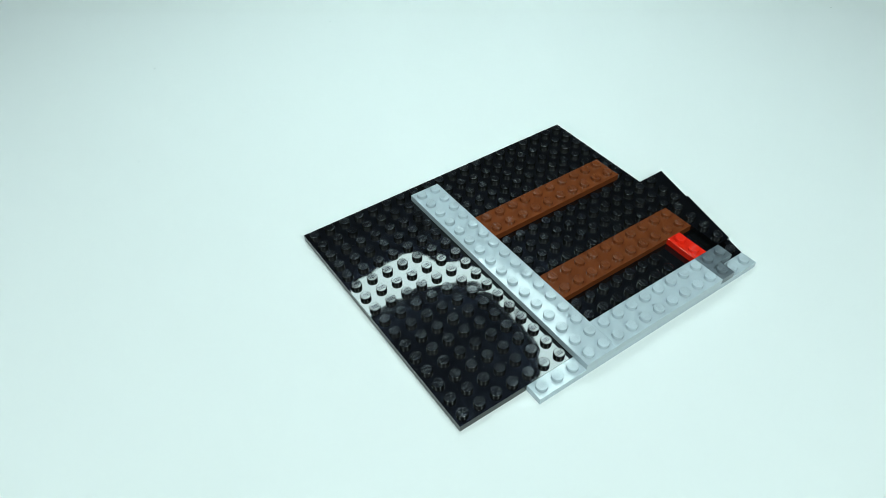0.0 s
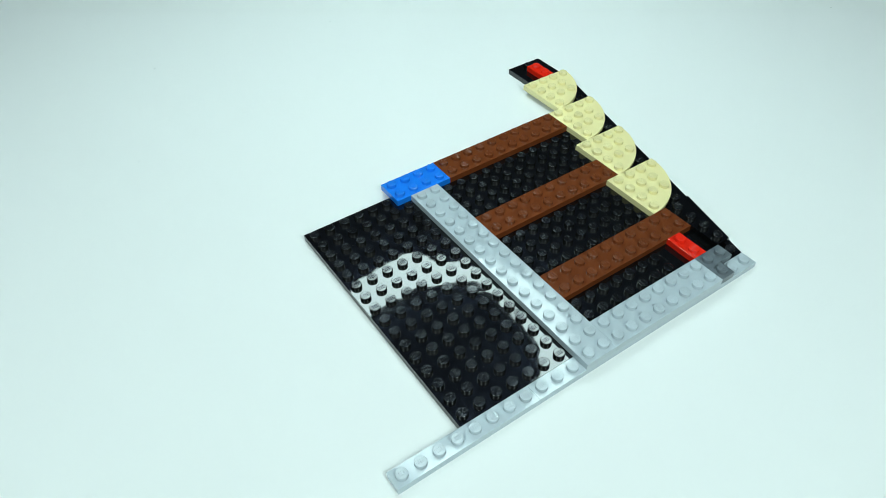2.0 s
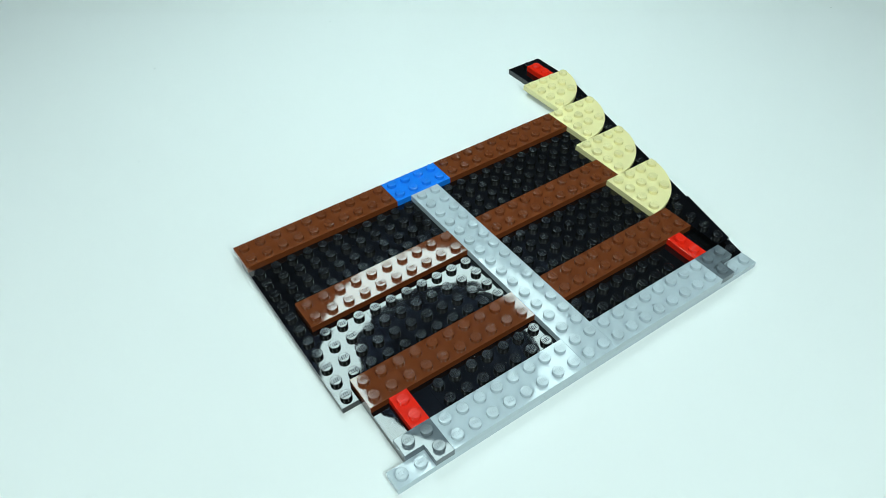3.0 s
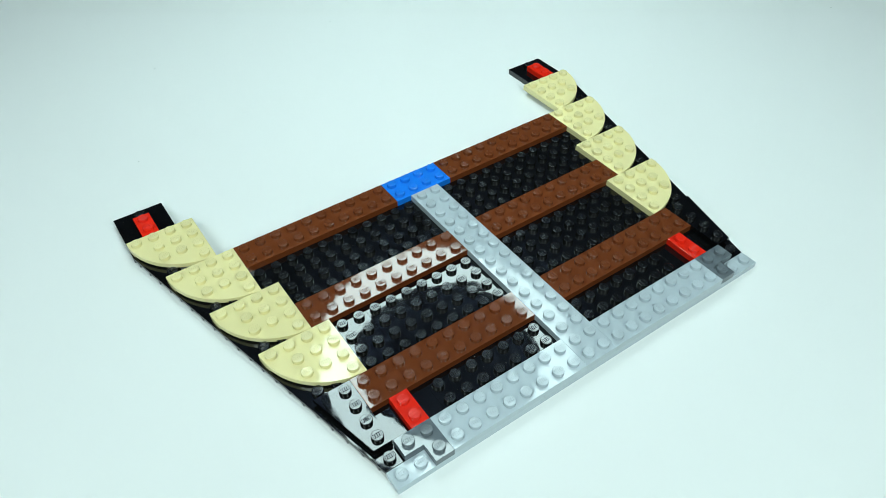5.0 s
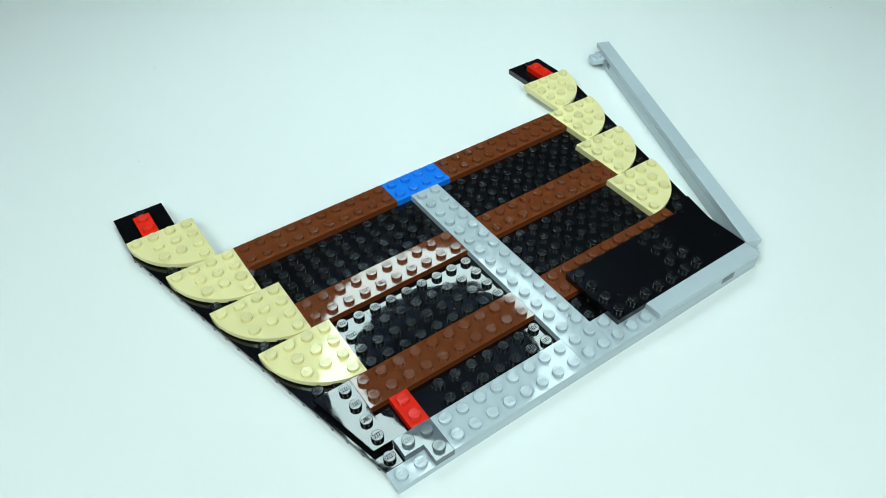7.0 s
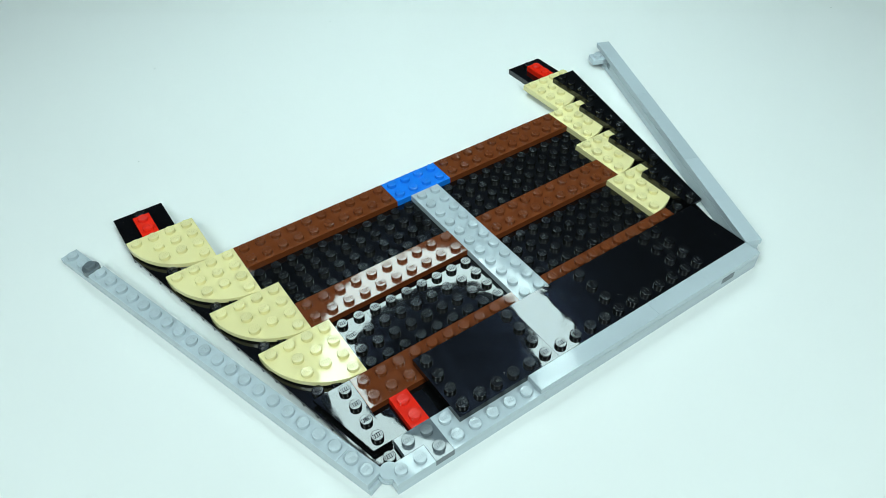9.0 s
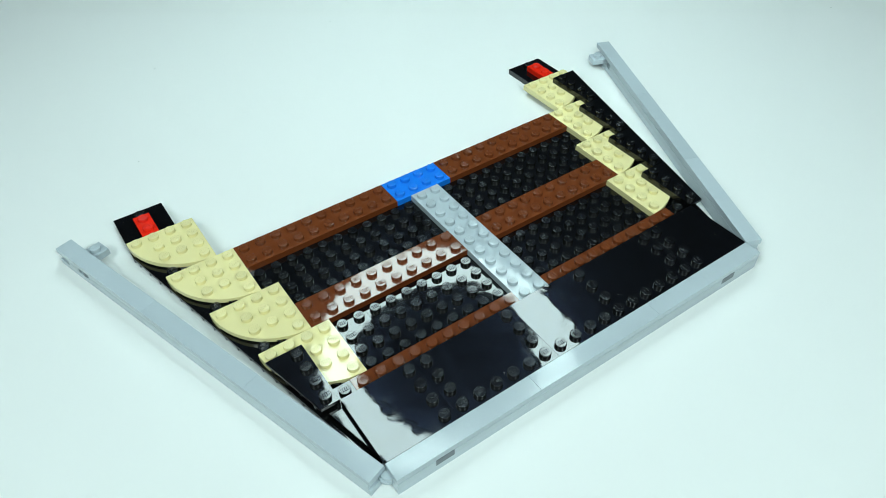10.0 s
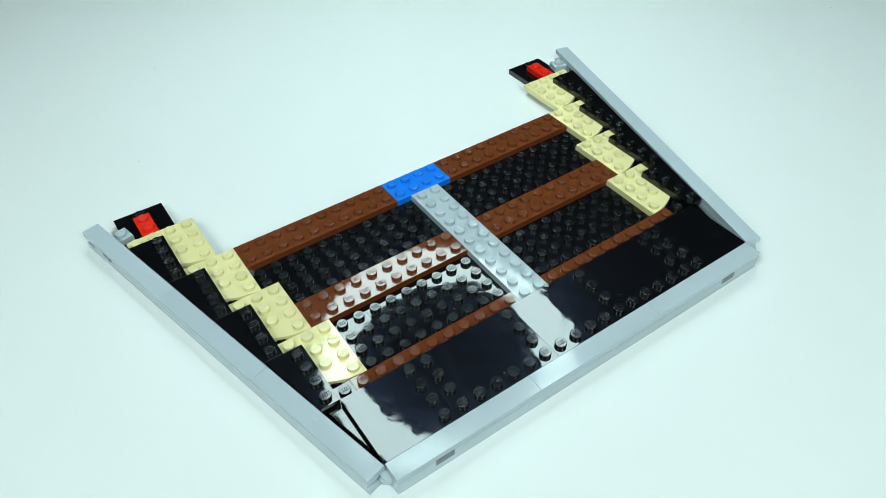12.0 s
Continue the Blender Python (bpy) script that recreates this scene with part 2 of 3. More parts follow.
def wedge_teeth_l(bm, outline):
    low = 0.0017
    pts = [(0, 0), (0, 4 * S), (-2 * S, 4 * S), (-S, 0)]
    prism(bm, shrink(pts, 0.0001), low, PLATE - 0.00012)
    prism(bm, shrink(pts, 0.00018), PLATE - 0.00012, PLATE)
    box(bm, -0.0014, -0.0001, 0.0001, 4 * S - 0.0001, 0.00002, low)
    for k in range(4):
        y = (k + 0.45) * S
        edge = -(S * (1 + (k + 0.45) / 4))
        box(bm, edge, edge + 0.0022, y, y + 0.0030, 0.00002, low)


def round_corner(side, x, y, label):
    """A quarter-round plate of four by four studs; (x, y) is its square corner at the back."""
    arc = [(4 * math.cos(a), -4 * math.sin(a)) for a in (math.pi / 2 * i / 44 for i in range(45))]
    outline = [(0, 0)] + [(side * px, py) for px, py in arc[::-1]]
    if side < 0:
        outline = outline[::-1]

    def arched(bm, pts):
        # the foot of the round side is cut away between its ends
        shell(bm, pts, edge=0.00009, feet=[0.0010 if abs(px) > 1.1 and py < -1.1 else 0.0 for px, py in pts])

    studs = [(side * (i + 0.5), -(j + 0.5)) for j in range(4) for i in range(4) if math.hypot(i + 0.5, j + 0.5) < 3.6]
    return piece("round_corner_plate", "building plate", label, TAN, outline, studs, (x, y, 1), group="tan round corner plates",
                 teeth=arched, marks=90 if side > 0 else 180)


def edge_tile(x, y, layer, w, d, studs, label):
    return piece("studded_tile", "building tile", label, WORN if layer else BLACK, rect(w, d), studs, (x, y, layer), marks=90 if x > 8 else 0)


def corner_plate(side, x, y, label):
    """An L of three studs; (x, y) is the outer edge of its inner end, side as for the wedges."""
    outline = [(0, 0), (side * 1, 0), (side * 1, 1), (side * 2, 1), (side * 2, 2), (0, 2)]
    if side < 0:
        outline = outline[::-1]
    studs = [(side * 0.5, 0.5), (side * 0.5, 1.5), (side * 1.5, 1.5)]
    return piece("corner_plate", "building plate", label, DARK, outline, studs, (x, y, 1), marks=0)


def grooved(bm, outline):
    """A smooth tile: a fine groove runs round its foot."""
    outer = shrink([(x * S, y * S) for x, y in outline], 0.00002)
    foot = shrink(outer, 0.00028)
    rings = [(foot, 0.00002), (foot, 0.00030), (outer, 0.00040), (outer, PLATE - 0.00012), (shrink(outer, 0.00004), PLATE - 0.00003),
             (shrink(outer, 0.00012), PLATE)]
    inner = shrink(outer, 0.0015)
    n = len(outer)
    loops = [[bm.verts.new((x, y, z)) for x, y in pts] for pts, z in rings]
    hollow = [[bm.verts.new((x, y, z)) for x, y in inner] for z in (0.00002, PLATE - 0.0011)]
    for a, b in zip(loops, loops[1:]):
        for i in range(n):
            bm.faces.new((a[i], a[(i + 1) % n], b[(i + 1) % n], b[i]))
    bm.faces.new(loops[-1])
    for i in range(n):
        j = (i + 1) % n
        bm.faces.new((hollow[0][i], hollow[0][j], loops[0][j], loops[0][i]))
        bm.faces.new((hollow[1][i], hollow[1][j], hollow[0][j], hollow[0][i]))
    bm.faces.new(hollow[1][::-1])
    # the round scar of the mould's inlet in the middle of the top
    cx, cy = (sum(c) / n for c in zip(*outer))
    scar = [[bm.verts.new((x, y, PLATE + z)) for x, y in disc(cx, cy, r, 18)]
            for r, z in ((0.0012, -0.00001), (0.0010, 0.000015), (0.0007, 0.000022), (0.0004, 0.000024))]
    for a, b in zip(scar, scar[1:]):
        for i in range(18):
            bm.faces.new((a[i], a[(i + 1) % 18], b[(i + 1) % 18], b[i]))
    bm.faces.new(scar[-1])


def tile(x, y, layer, w, d, label, group=""):
    return piece("smooth_tile", "building tile", label, SCUFFED, rect(w, d), [], (x, y, layer), group=group, teeth=grooved)


# ---- the room ----
def slab(name, x0, x1, y0, y1, z0, z1, mat, label, category):
    bm = bmesh.new()
    box(bm, x0, x1, y0, y1, z0, z1)
    return tagged(new(name, mesh_of(name, bm, mat)), label, category, kind="structure")


slab("floor", -2.5, 2.7, -2.5, 2.9, -0.86, -0.76, FLOOR, "dark grey carpeted floor of a dim room", "floor")
slab("ceiling", -2.5, 2.7, -2.5, 2.9, 1.35, 1.45, CEILING, "dim unseen blue-grey ceiling, added to tint reflections", "ceiling")
slab("wall_north", -2.5, 2.7, 2.9, 3.0, -0.76, 1.35, WALL, "dim grey painted room wall", "wall")
slab("wall_south", -2.5, 2.7, -2.6, -2.5, -0.76, 1.35, WALL, "dim grey painted room wall", "wall")
slab("wall_east", 2.7, 2.8, -2.5, 2.9, -0.76, 1.35, WALL, "dim grey painted room wall", "wall")
slab("wall_west", -2.6, -2.5, -2.5, 2.9, -0.76, 1.35, WALL, "dim grey painted room wall", "wall")


def make_table():
    top = new("table")
    bm = bmesh.new()
    box(bm, -0.85, 1.15, -0.85, 1.15, -0.030, 0.0)
    bmesh.ops.bevel(bm, geom=bm.edges[:], offset=0.003, segments=2, affect="EDGES")
    part("tabletop", mesh_of("tabletop", bm, TABLE), top)
    bm = bmesh.new()
    box(bm, -0.03, 0.03, -0.03, 0.03, -0.76, -0.030)
    leg = mesh_of("leg", bm, LAMP_SHELL)
    for x in (-0.78, 1.08):
        for y in (-0.78, 1.08):
            part("leg", leg, top, pose(x, y, 0), "black table leg")
    return tagged(top, "plain white table with a matt smooth top", "table")


make_table()


def ring_lamp():
    """A ring lamp on a stand behind the model, its face turned down."""
    lamp = new("ring_lamp")
    lamp.matrix_basis = Matrix.Translation((0.36, 0.62, 0))
    cx, cy, cz = RING_PLACE[0] - 0.36, RING_PLACE[1] - 0.62, RING_PLACE[2]
    n = 72
    r0, r1 = 12.66 * S, 17.4 * S
    tilt = pose(cx, cy, cz, -8.5, 1.7, 0)

    def annulus(a, b, z0, z1):
        bm = bmesh.new()
        loops = [[bm.verts.new(tilt @ Vector((r * math.cos(2 * math.pi * i / n), r * math.sin(2 * math.pi * i / n), z))) for i in range(n)]
                 for r, z in ((a, z0), (b, z0), (b, z1), (a, z1))]
        for k in range(4):
            p, q = loops[k], loops[(k + 1) % 4]
            for i in range(n):
                bm.faces.new((p[i], p[(i + 1) % n], q[(i + 1) % n], q[i]))
        return bm

    part("diffuser", mesh_of("diffuser", annulus(r0, r1, 0, 0.002), GLOW), lamp, label="glowing white ring diffuser")
    part("housing", mesh_of("housing", annulus(r0 - 0.006, r1 + 0.006, 0.003, 0.026), LAMP_SHELL), lamp)
    bm = bmesh.new()
    prism(bm, disc(0, 0, 0.009), 0.012, 0.47)
    part("pole", mesh_of("pole", bm, LAMP_SHELL), lamp)
    bm = bmesh.new()
    prism(bm, disc(0, 0, 0.09, 40), 0, 0.012)
    part("base", mesh_of("base", bm, LAMP_SHELL), lamp)
    bm = bmesh.new()
    way = Vector((cx, cy, 0))
    side = Vector((-cy, cx, 0)).normalized() * 0.007
    a, b = Vector((0, 0, 0)), way * (1 - (r1 - 0.004) / way.length)
    pts = [(v.x, v.y) for v in (a + side, a - side, b - side, b + side)]
    prism(bm, pts[::-1], cz + 0.006, cz + 0.020)
    part("arm", mesh_of("arm", bm, LAMP_SHELL), lamp)
    return tagged(lamp, "black ring lamp with a glowing white diffuser on a stand", "lamp")


ring_lamp()


def softbox(place, target):
    """The dark hood of a softbox behind its light, on a stand on the table."""
    lamp = new("softbox")
    x, y, z = place
    back = (Vector(place) - Vector(target)).normalized()
    foot = Vector((x, y, 0)) + Vector((back.x, back.y, 0)).normalized() * 0.20
    lamp.matrix_basis = Matrix.Translation(foot)
    turn = Matrix.Translation(-foot) @ look(place, target)
    bm = bmesh.new()
    wide = STRIP[0] / STRIP[1]
    loops = [[bm.verts.new(turn @ Vector((a * r * wide, b * r, d))) for a, b in ((-1, -1), (1, -1), (1, 1), (-1, 1))]
             for r, d in ((0.240, 0.004), (0.245, 0.004), (0.245, 0.030), (0.060, 0.170), (0.055, 0.168), (0.237, 0.028))]
    for k, a in enumerate(loops):
        b = loops[(k + 1) % len(loops)]
        for i in range(4):
            bm.faces.new((a[i], a[(i + 1) % 4], b[(i + 1) % 4], b[i]))
    part("hood", mesh_of("hood", bm, LAMP_SHELL), lamp)
    top = turn @ Vector((0, 0, 0.19))
    bm = bmesh.new()
    prism(bm, disc(0, 0, 0.045, 24), top.z - 0.05, top.z + 0.05)
    part("lamp_head", mesh_of("lamp_head", bm, LAMP_SHELL), lamp, pose(top.x, top.y, 0))
    bm = bmesh.new()
    prism(bm, disc(0, 0, 0.010), 0.012, top.z - 0.05)
    part("pole", mesh_of("pole", bm, LAMP_SHELL), lamp, pose(top.x, top.y, 0))
    bm = bmesh.new()
    prism(bm, disc(0, 0, 0.08, 36), 0, 0.012)
    part("base", mesh_of("base", bm, LAMP_SHELL), lamp, pose(top.x, top.y, 0))
    return tagged(lamp, "black oblong softbox lamp on a short table stand", "lamp", "softbox lamps")


softbox(SOFTBOX_LEFT, (0.05, 0.08, 0))
softbox(SOFTBOX_RIGHT, (0.10, 0.05, 0))

# ---- the model: what lies there at the start ----
B, G, N = BLACK, GREY, BROWN
plate(0, 0, 0, 8, 16, B, "large black plastic building plate with studs on the table", 0)
plate(8, 0, 0, 8, 16, B, "large black plastic building plate under brown strips", 90)
plate(16, 4, 0, 4, 12, B, "long black plastic building plate beside the slanting edge", 90)
edge_tile(16, 0, 0, 3, 4, [(1.5, j + 0.5) for j in range(4)], "smooth black tile with one row of studs under a red plate")
WEDGE_LABEL = "black wedge plate with one slanting side and four studs"
wedge(1, 19, 0, 0, WEDGE_LABEL, "lower wedge plates")
wedge(1, 20, 4, 0, WEDGE_LABEL, "lower wedge plates")
plate(4, -1, 0, 8, 1, G, "narrow light grey plate along the front edge", 0, "grey front strips")
plate(12, -1, 0, 8, 1, G, "narrow light grey plate along the front edge", 0, "grey front strips")
plate(7, -1, 1, 2, 16, G, "long light grey plate bridging two black plates", 0)
plate(9, -1, 1, 8, 2, G, "light grey two-stud-wide plate along the front edge", 0, "grey front plates")
BROWN_LABEL = "long reddish brown plate with two rows of studs on black plates"
plate(9, 9, 1, 10, 2, N, BROWN_LABEL, 90, "brown strips")
plate(9, 3, 1, 10, 2, N, BROWN_LABEL, 90, "brown strips")
RED_LABEL = "small red two-stud plate on a smooth black tile"
plate(17, 1, 1, 1, 2, RED, RED_LABEL, 0, "red plates")
corner_plate(1, 17, -1, "dark grey L-shaped corner plate beside a red plate")
wedge(1, 19, 1, 1, "black wedge plate stacked over another at the front corner", "upper wedge plates")

# ---- the pieces that arrive ----
ARRIVALS = []


def arrives(t, ob, *before):
    """ob comes to its place at t; before: earlier stops (time, dx, dy, dz, turn) in studs and degrees off its place."""
    ARRIVALS.append((ob, t, before))
    return ob


def bar_pose(side, angle, u, w, layer):
    """A place along a hinged side bar: u studs from the hinge, w studs outwards, with the bar at that angle."""
    a = radians(angle)
    hinge = (20.04, 0.0) if side > 0 else (-4.06, -0.06)
    along = (side * math.sin(a), math.cos(a))
    out = (side * math.cos(a), -math.sin(a))
    x = hinge[0] + along[0] * u + out[0] * w
    y = hinge[1] + along[1] * u + out[1] * w
    return Matrix.Translation((x * S, y * S, layer * PLATE)) @ pose(0, 0, 0, 0, 0, -side * angle)


BARS = []


def on_bar(t, side, ob, u, w, layer, lift=0.0, wide=1):
    """ob joins a side bar at t. lift: how far, in plates, it hovers for its first tenth of a second."""
    BARS.append((ob, t, side, u, w, layer, lift, wide))
    return ob


# right-hand side
arrives(0.1, plate(20, 8, 0, 1, 4, B, "narrow black plate filling in beside a wedge plate", 90))
arrives(0.2, wedge(1, 21, 8, 0, WEDGE_LABEL, "lower wedge plates"))
TAN_LABEL = "tan quarter-round plate with studs beside a brown strip"
arrives(0.3, round_corner(1, 18, 9, TAN_LABEL))
arrives(0.5, plate(6, 15, 1, 4, 2, BLUE, "bright blue plate with eight studs between brown strips"))
arrives(0.7, plate(10, 15, 1, 10, 2, N, BROWN_LABEL, 90, "brown strips"), (0.6, 0.0, 0.05, 0.12, 0))
arrives(0.7, plate(20, 12, 0, 2, 4, B, "small black plate filling in beside a wedge plate", 90))
arrives(0.9, wedge(1, 22, 12, 0, WEDGE_LABEL, "lower wedge plates"))
arrives(1.0, round_corner(1, 19, 13, TAN_LABEL))
arrives(1.2, wedge(1, 23, 16, 0, WEDGE_LABEL, "lower wedge plates"), (1.1, 0.1, 0.3, 0, 0))
arrives(1.4, round_corner(1, 20, 17, TAN_LABEL))
END_LABEL = "smooth black tile with one row of studs at the tip"
arrives(1.7, edge_tile(22, 20, 0, 3, 4, [(1.5, j + 0.5) for j in range(4)], END_LABEL), (1.5, -0.05, 0.3, 0, 0))
arrives(1.7, round_corner(1, 21, 21, TAN_LABEL))
arrives(1.8, plate(23, 21, 1, 1, 2, RED, RED_LABEL, 0, "red plates"))

# left-hand side
arrives(2.0, plate(-4, -1, 0, 8, 1, G, "narrow light grey plate along the front edge", 0, "grey front strips"), (1.9, -0.13, -0.1, 0, 0))
arrives(2.1, plate(-1, -1, 1, 8, 2, G, "light grey two-stud-wide plate along the front edge", 0, "grey front plates"))
arrives(2.3, edge_tile(-3, 0, 0, 3, 4, [(1.5, j + 0.5) for j in range(4)], "smooth black tile with one row of studs under a red plate"),
        (2.2, -0.42, 0.28, 0, 0))
arrives(2.4, corner_plate(-1, -1, -1, "dark grey L-shaped corner plate beside a red plate"), (2.3, -0.3, -0.2, 0, 0))
arrives(2.5, plate(-2, 1, 1, 1, 2, RED, RED_LABEL, 0, "red plates"))
arrives(2.7, plate(-4, 4, 0, 4, 12, B, "long black plastic building plate beside the slanting edge", 0), (2.6, -0.4, 0.02, 0, 0))
arrives(2.7, plate(-3, 3, 1, 10, 2, N, BROWN_LABEL, 0, "brown strips"))
arrives(2.9, uneven(plate(-3, 9, 1, 10, 2, N, BROWN_LABEL, 0, "brown strips"), 0.5))
arrives(3.0, plate(-4, 15, 1, 10, 2, N, BROWN_LABEL, 0, "brown strips"))
arrives(3.3, wedge(-1, -3, 0, 0, WEDGE_LABEL, "lower wedge plates"), (3.1, -0.42, 0.0, 0, 0), (3.2, -0.13, 0.0, 0, 0))
arrives(3.45, wedge(-1, -3, 1, 1, "black wedge plate stacked over another at the front corner", "upper wedge plates"))
arrives(3.6, wedge(-1, -4, 4, 0, WEDGE_LABEL, "lower wedge plates"))
arrives(3.75, round_corner(-1, -2, 9, TAN_LABEL))
arrives(3.9, plate(-5, 8, 0, 1, 4, B, "narrow black plate filling in beside a wedge plate", 0))
arrives(4.0, wedge(-1, -5, 8, 0, WEDGE_LABEL, "lower wedge plates"))
arrives(4.1, round_corner(-1, -3, 13, TAN_LABEL))
arrives(4.25, plate(-6, 12, 0, 2, 4, B, "small black plate filling in beside a wedge plate", 0))
arrives(4.35, wedge(-1, -6, 12, 0, WEDGE_LABEL, "lower wedge plates"))
arrives(4.5, round_corner(-1, -4, 17, TAN_LABEL))
arrives(4.6, wedge(-1, -7, 16, 0, WEDGE_LABEL, "lower wedge plates"))
arrives(4.9, edge_tile(-9, 20, 0, 3, 4, [(1.5, j + 0.5) for j in range(4)], END_LABEL), (4.7, -0.1, 0.1, 0, 0))
arrives(4.9, round_corner(-1, -5, 21, TAN_LABEL))
arrives(5.0, plate(-8, 21, 1, 1, 2, RED, RED_LABEL, 0, "red plates"))


# hinged side bars
def bar_plate(w, side, label):
    return piece("building_plate", "building plate", label, G, [(0, 0), (1, 0), (1, w), (0, w)], full(1, w), (0, 0, 0),
                 group="grey side bar plates", marks=90)


def bar_tile(side):
    return piece("smooth_tile", "building tile", "long light grey smooth tile on a hinged side bar", SCUFFED, rect(1, 8), [], (0, 0, 0),
                 group="grey side bar tiles", teeth=grooved)


def knuckle(x, y, z0, z1):
    """The round joint of a swivel hinge."""
    bm = bmesh.new()
    prism(bm, disc(x * S, y * S, 0.0035, 28), z0, z1 - 0.0001)
    prism(bm, disc(x * S, y * S, 0.00342, 28), z1 - 0.0001, z1 - 0.00002)
    return mesh_of("knuckle", bm, GREY)


def swivel_arm(side):
    """The hinge's swinging half with its knuckle, two studs long."""
    ob = piece("hinge_plate", "hinge plate", "light grey swivel hinge half with a round knuckle", G,
               [(0, 0.12), (1, 0.12), (1, 2), (0, 2)], [(0.5, 0.6), (0.5, 1.5)], (0, 0, 0), group="hinge halves", marks=90)
    part("knuckle", knuckle(-0.10 if side > 0 else 1.10, -0.16, 0.0016, PLATE), ob)
    return ob


def swivel_base(side):
    """The hinge's fixed half on the front strip."""
    x = 18 if side > 0 else -4
    ob = piece("hinge_plate", "hinge plate", "light grey swivel hinge half on the front strip", G,
               rect(2, 1), [(0.5, 0.5), (1.5, 0.5)], (x, -1, 1), group="hinge halves")
    part("knuckle", knuckle(2.0 if side > 0 else 0.0, 0.82, 0.0001, 0.00155), ob)
    return ob


def round_plate():
    return piece("round_plate", "building plate", "small dark grey round one-stud plate", DARK, disc(0.5, 0.5, 0.49, 20), [(0.5, 0.5)], (0, 0, 0))


def cross_plate():
    return piece("building_plate", "building plate", "short light grey two-stud plate laid across the bar", G, rect(2, 1), full(2, 1), (0, 0, 0))


SIDE_LABEL = "narrow light grey plate in a hinged side bar"
for side, times in ((1, (5.1, 5.3, 5.4, 5.5, 5.8, 5.75, 6.0, 6.1, 6.2, 6.6, 6.5, 6.4)),
                    (-1, (8.05, 8.15, 8.25, 8.4, 8.5, 8.65, 8.9, 9.0, 9.1, 9.5, 9.4, 9.3))):
    t = times
    on_bar(t[0], side, bar_plate(8, side, SIDE_LABEL), 0, 0, 0)
    arrives(t[1], swivel_base(side))
    on_bar(t[1], side, swivel_arm(side), 0, 0, 1)
    on_bar(t[2], side, bar_plate(8, side, SIDE_LABEL), 8, 0, 0)
    on_bar(t[3], side, bar_plate(8, side, SIDE_LABEL), 2, 0, 1, 0.5)
    on_bar(t[4], side, bar_plate(8, side, SIDE_LABEL), 16, 0, 0)
    on_bar(t[5], side, bar_plate(3, side, SIDE_LABEL), 10, 0, 1)
    on_bar(t[6], side, bar_plate(8, side, SIDE_LABEL), 13, 0, 1)
    on_bar(t[7], side, round_plate(), 21, 0, 1)
    on_bar(t[8], side, cross_plate(), 22, -1, 1, 0.0, 2)
    on_bar(t[9], side, bar_tile(side), 0, 0, 2, 0.35)
    on_bar(t[10], side, bar_tile(side), 8, 0, 2)
    on_bar(t[11], side, bar_tile(side), 16, 0, 2)

# front tiles and smooth tops
TILE_LABEL = "long light grey smooth tile along the front edge"
arrives(6.7, tile(12, -1, 2, 8, 1, TILE_LABEL, "grey front tiles"))
SMOOTH = "smooth black tile with studs along one edge"
arrives(6.9, edge_tile(16, 0, 2, 4, 4, [(0.5, j + 0.5) for j in range(4)], SMOOTH))
RIM = [(i + 0.5, 0.5) for i in range(6)] + [(i + 0.5, j + 0.5) for i in (0, 5) for j in (1, 2, 3)]
arrives(7.0, edge_tile(10, 0, 2, 6, 4, RIM, "wide smooth black tile with studs along three edges"))
arrives(7.1, edge_tile(6, 0, 2, 4, 4, [(i + 0.5, 0.5) for i in range(4)], SMOOTH))
arrives(7.4, tile(4, -1, 2, 8, 1, TILE_LABEL, "grey front tiles"))
TOP_LABEL = "black wedge plate over a tan round corner plate"
for k, t in enumerate((7.5, 7.6, 7.7, 7.8)):
    arrives(t, wedge(1, 20 + k, 4 + 4 * k, 2, TOP_LABEL, "top wedge plates"))
arrives(7.95, edge_tile(0, 0, 2, 6, 4, RIM, "wide smooth black tile with studs along three edges"))
arrives(9.7, tile(-4, -1, 2, 8, 1, TILE_LABEL, "grey front tiles"))
arrives(9.9, edge_tile(-4, 0, 2, 4, 4, [(3.5, j + 0.5) for j in range(4)], SMOOTH), (9.8, -0.05, 0.1, 0.3, 0))
for k, t in enumerate((10.0, 10.1, 10.3, 10.4)):
    arrives(t, wedge(-1, -4 - k, 4 + 4 * k, 2, TOP_LABEL, "top wedge plates"))


# a few specks on the table
def speck(x, y, length, turn):
    bm = bmesh.new()
    box(bm, 0, length, -0.00012, 0.00012, 0.0, 0.00012)
    bmesh.ops.bevel(bm, geom=bm.edges[:], offset=0.00003, segments=1, affect="EDGES")
    ob = tagged(new("dust_speck", mesh_of("dust_speck", bm, SPECK)), "tiny dark fibre of dust on the white table", "dust")
    ob.matrix_basis = pose(x * S, y * S, 0.00001, 0, 0, turn)


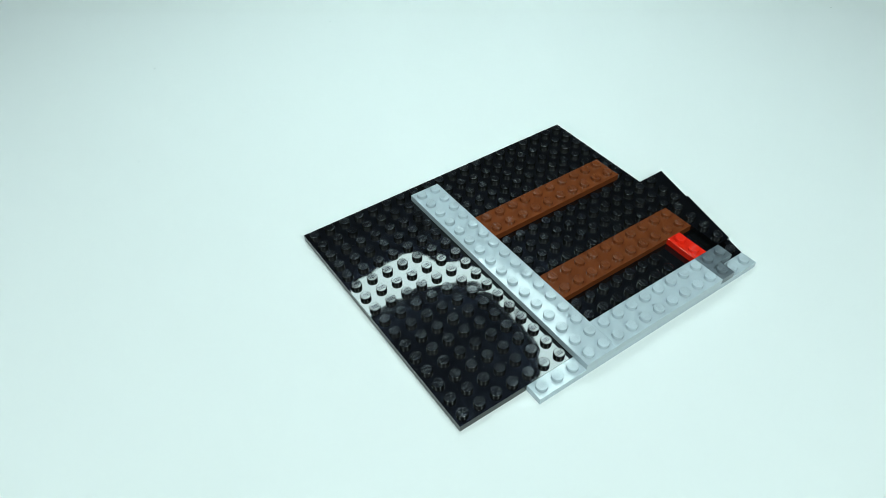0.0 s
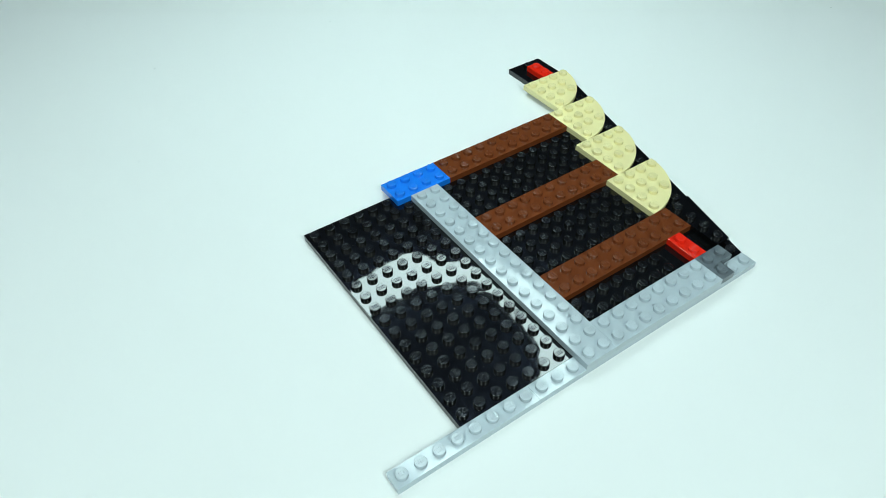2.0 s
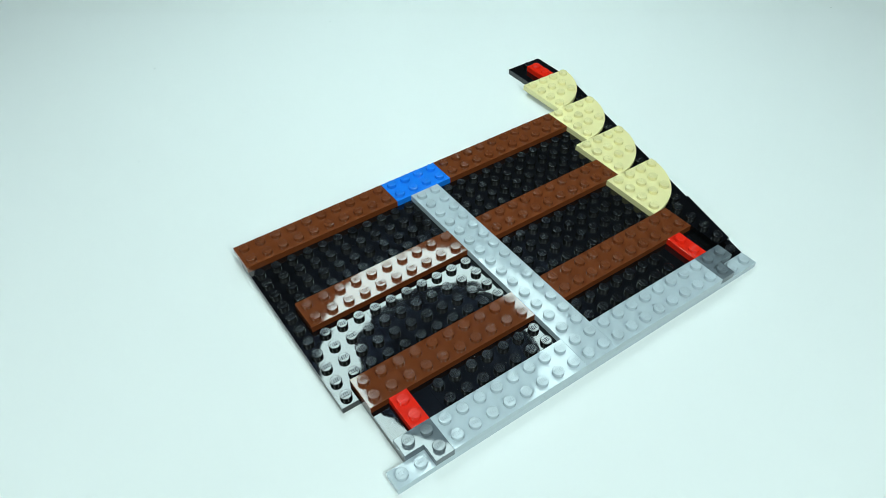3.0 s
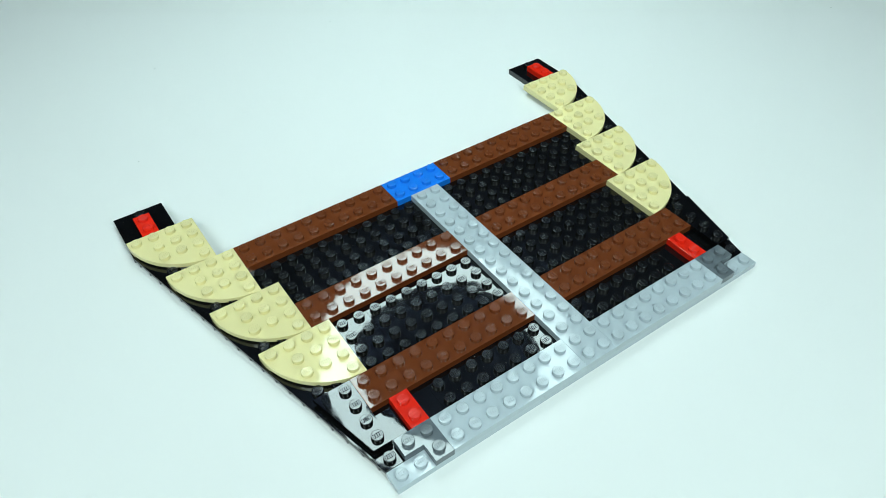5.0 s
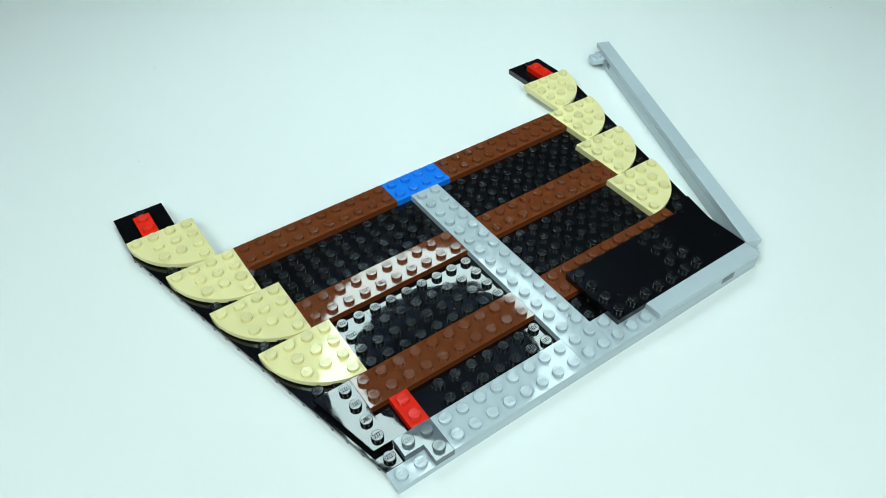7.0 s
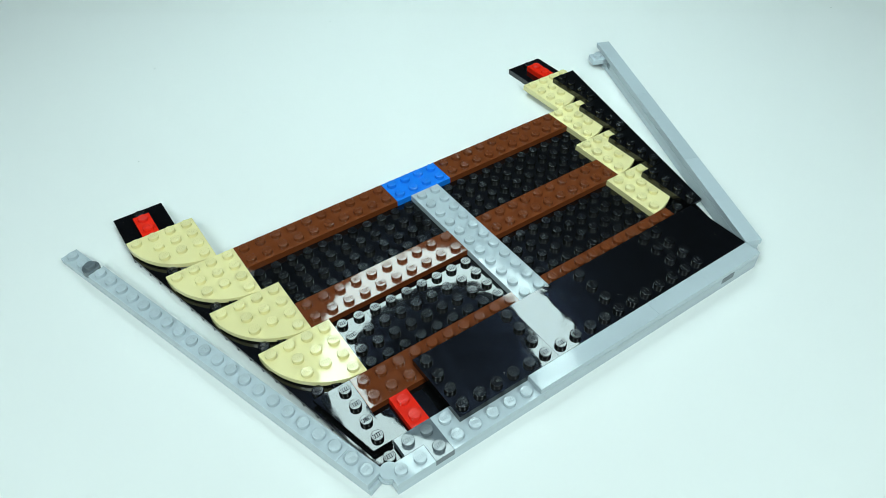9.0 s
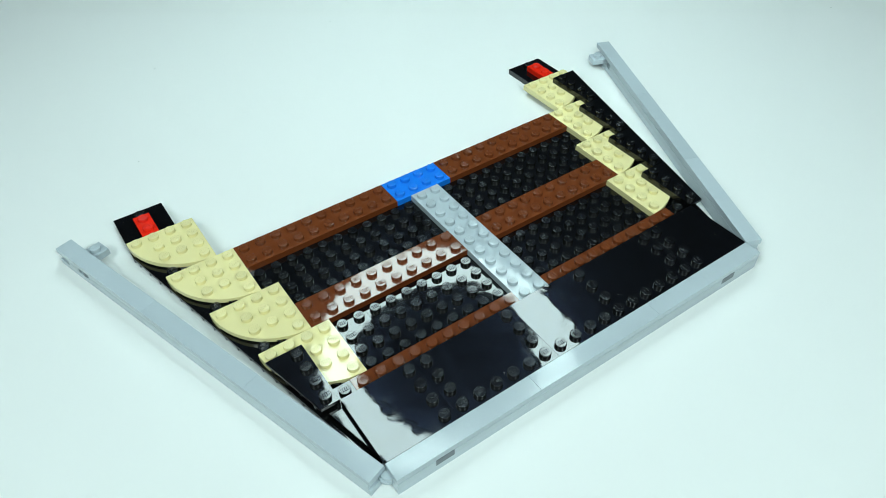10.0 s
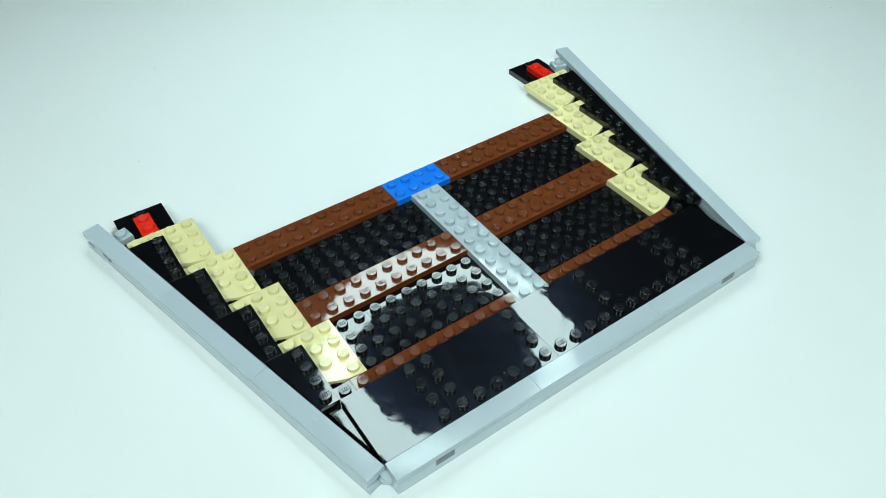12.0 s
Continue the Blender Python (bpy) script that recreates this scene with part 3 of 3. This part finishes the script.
for x, y, length, turn in ((52.7, 16.0, 0.0019, 40), (-3.6, 36.3, 0.0006, 80), (-0.8, 41.5, 0.0007, -30), (-5.8, 29.7, 0.0006, 10),
                           (14.7, 40.4, 0.0005, 0)):
    speck(x, y, length, turn)


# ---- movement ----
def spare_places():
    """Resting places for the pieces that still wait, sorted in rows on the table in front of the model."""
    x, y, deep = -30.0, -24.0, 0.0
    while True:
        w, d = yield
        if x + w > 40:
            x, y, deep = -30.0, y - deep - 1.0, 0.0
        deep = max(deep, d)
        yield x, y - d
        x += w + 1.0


def extent(ob):
    me = ob.data if ob.type == "MESH" else ob.children[0].data
    xs, ys = [v.co.x / S for v in me.vertices], [v.co.y / S for v in me.vertices]
    return min(xs), min(ys), max(xs) - min(xs), max(ys) - min(ys)


def off(m, dx, dy, dz, turn):
    return Matrix.Translation((dx * S, dy * S, dz * S)) @ m @ pose(0, 0, 0, 0, 0, turn)


def motions():
    tick = 1 / FPS
    spare = spare_places()

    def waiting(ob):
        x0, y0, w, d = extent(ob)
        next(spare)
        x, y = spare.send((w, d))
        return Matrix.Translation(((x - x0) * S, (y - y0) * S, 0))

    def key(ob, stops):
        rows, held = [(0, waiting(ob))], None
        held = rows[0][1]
        for t, m in stops:
            n = round(t * FPS)
            if n - 2 > round(rows[-1][0] * FPS):
                rows.append(((n - 2) * tick, held))
            rows.append(((n - 1) * tick, m))
            held = m
        rows.append((12, held))
        walk(ob, rows)

    for ob, t, before in ARRIVALS:
        home = ob.matrix_basis.copy()
        key(ob, [(b[0], off(home, *b[1:])) for b in before] + [(t, home)])
    swing = {1: ((11.0, 23.2), (11.1, 21.95), (11.3, 19.9), (11.4, 17.0), (11.5, 15.15), (11.7, 14.65)),
             -1: ((11.0, 18.1), (11.1, 17.1), (11.3, 16.05), (11.4, 14.95), (11.6, 14.7), (11.7, 13.97))}
    for ob, t, side, u, w, layer, lift, wide in BARS:
        near = w if side > 0 else w + wide

        def place(angle, up=0.0):
            return bar_pose(side, angle, u, near, layer + up)

        start = swing[side][0][1]
        first = [(t, place(start, lift)), (t + 0.1, place(start))] if lift else [(t, place(start))]
        key(ob, first + [(ts, place(a)) for ts, a in swing[side][1:]])


motions()
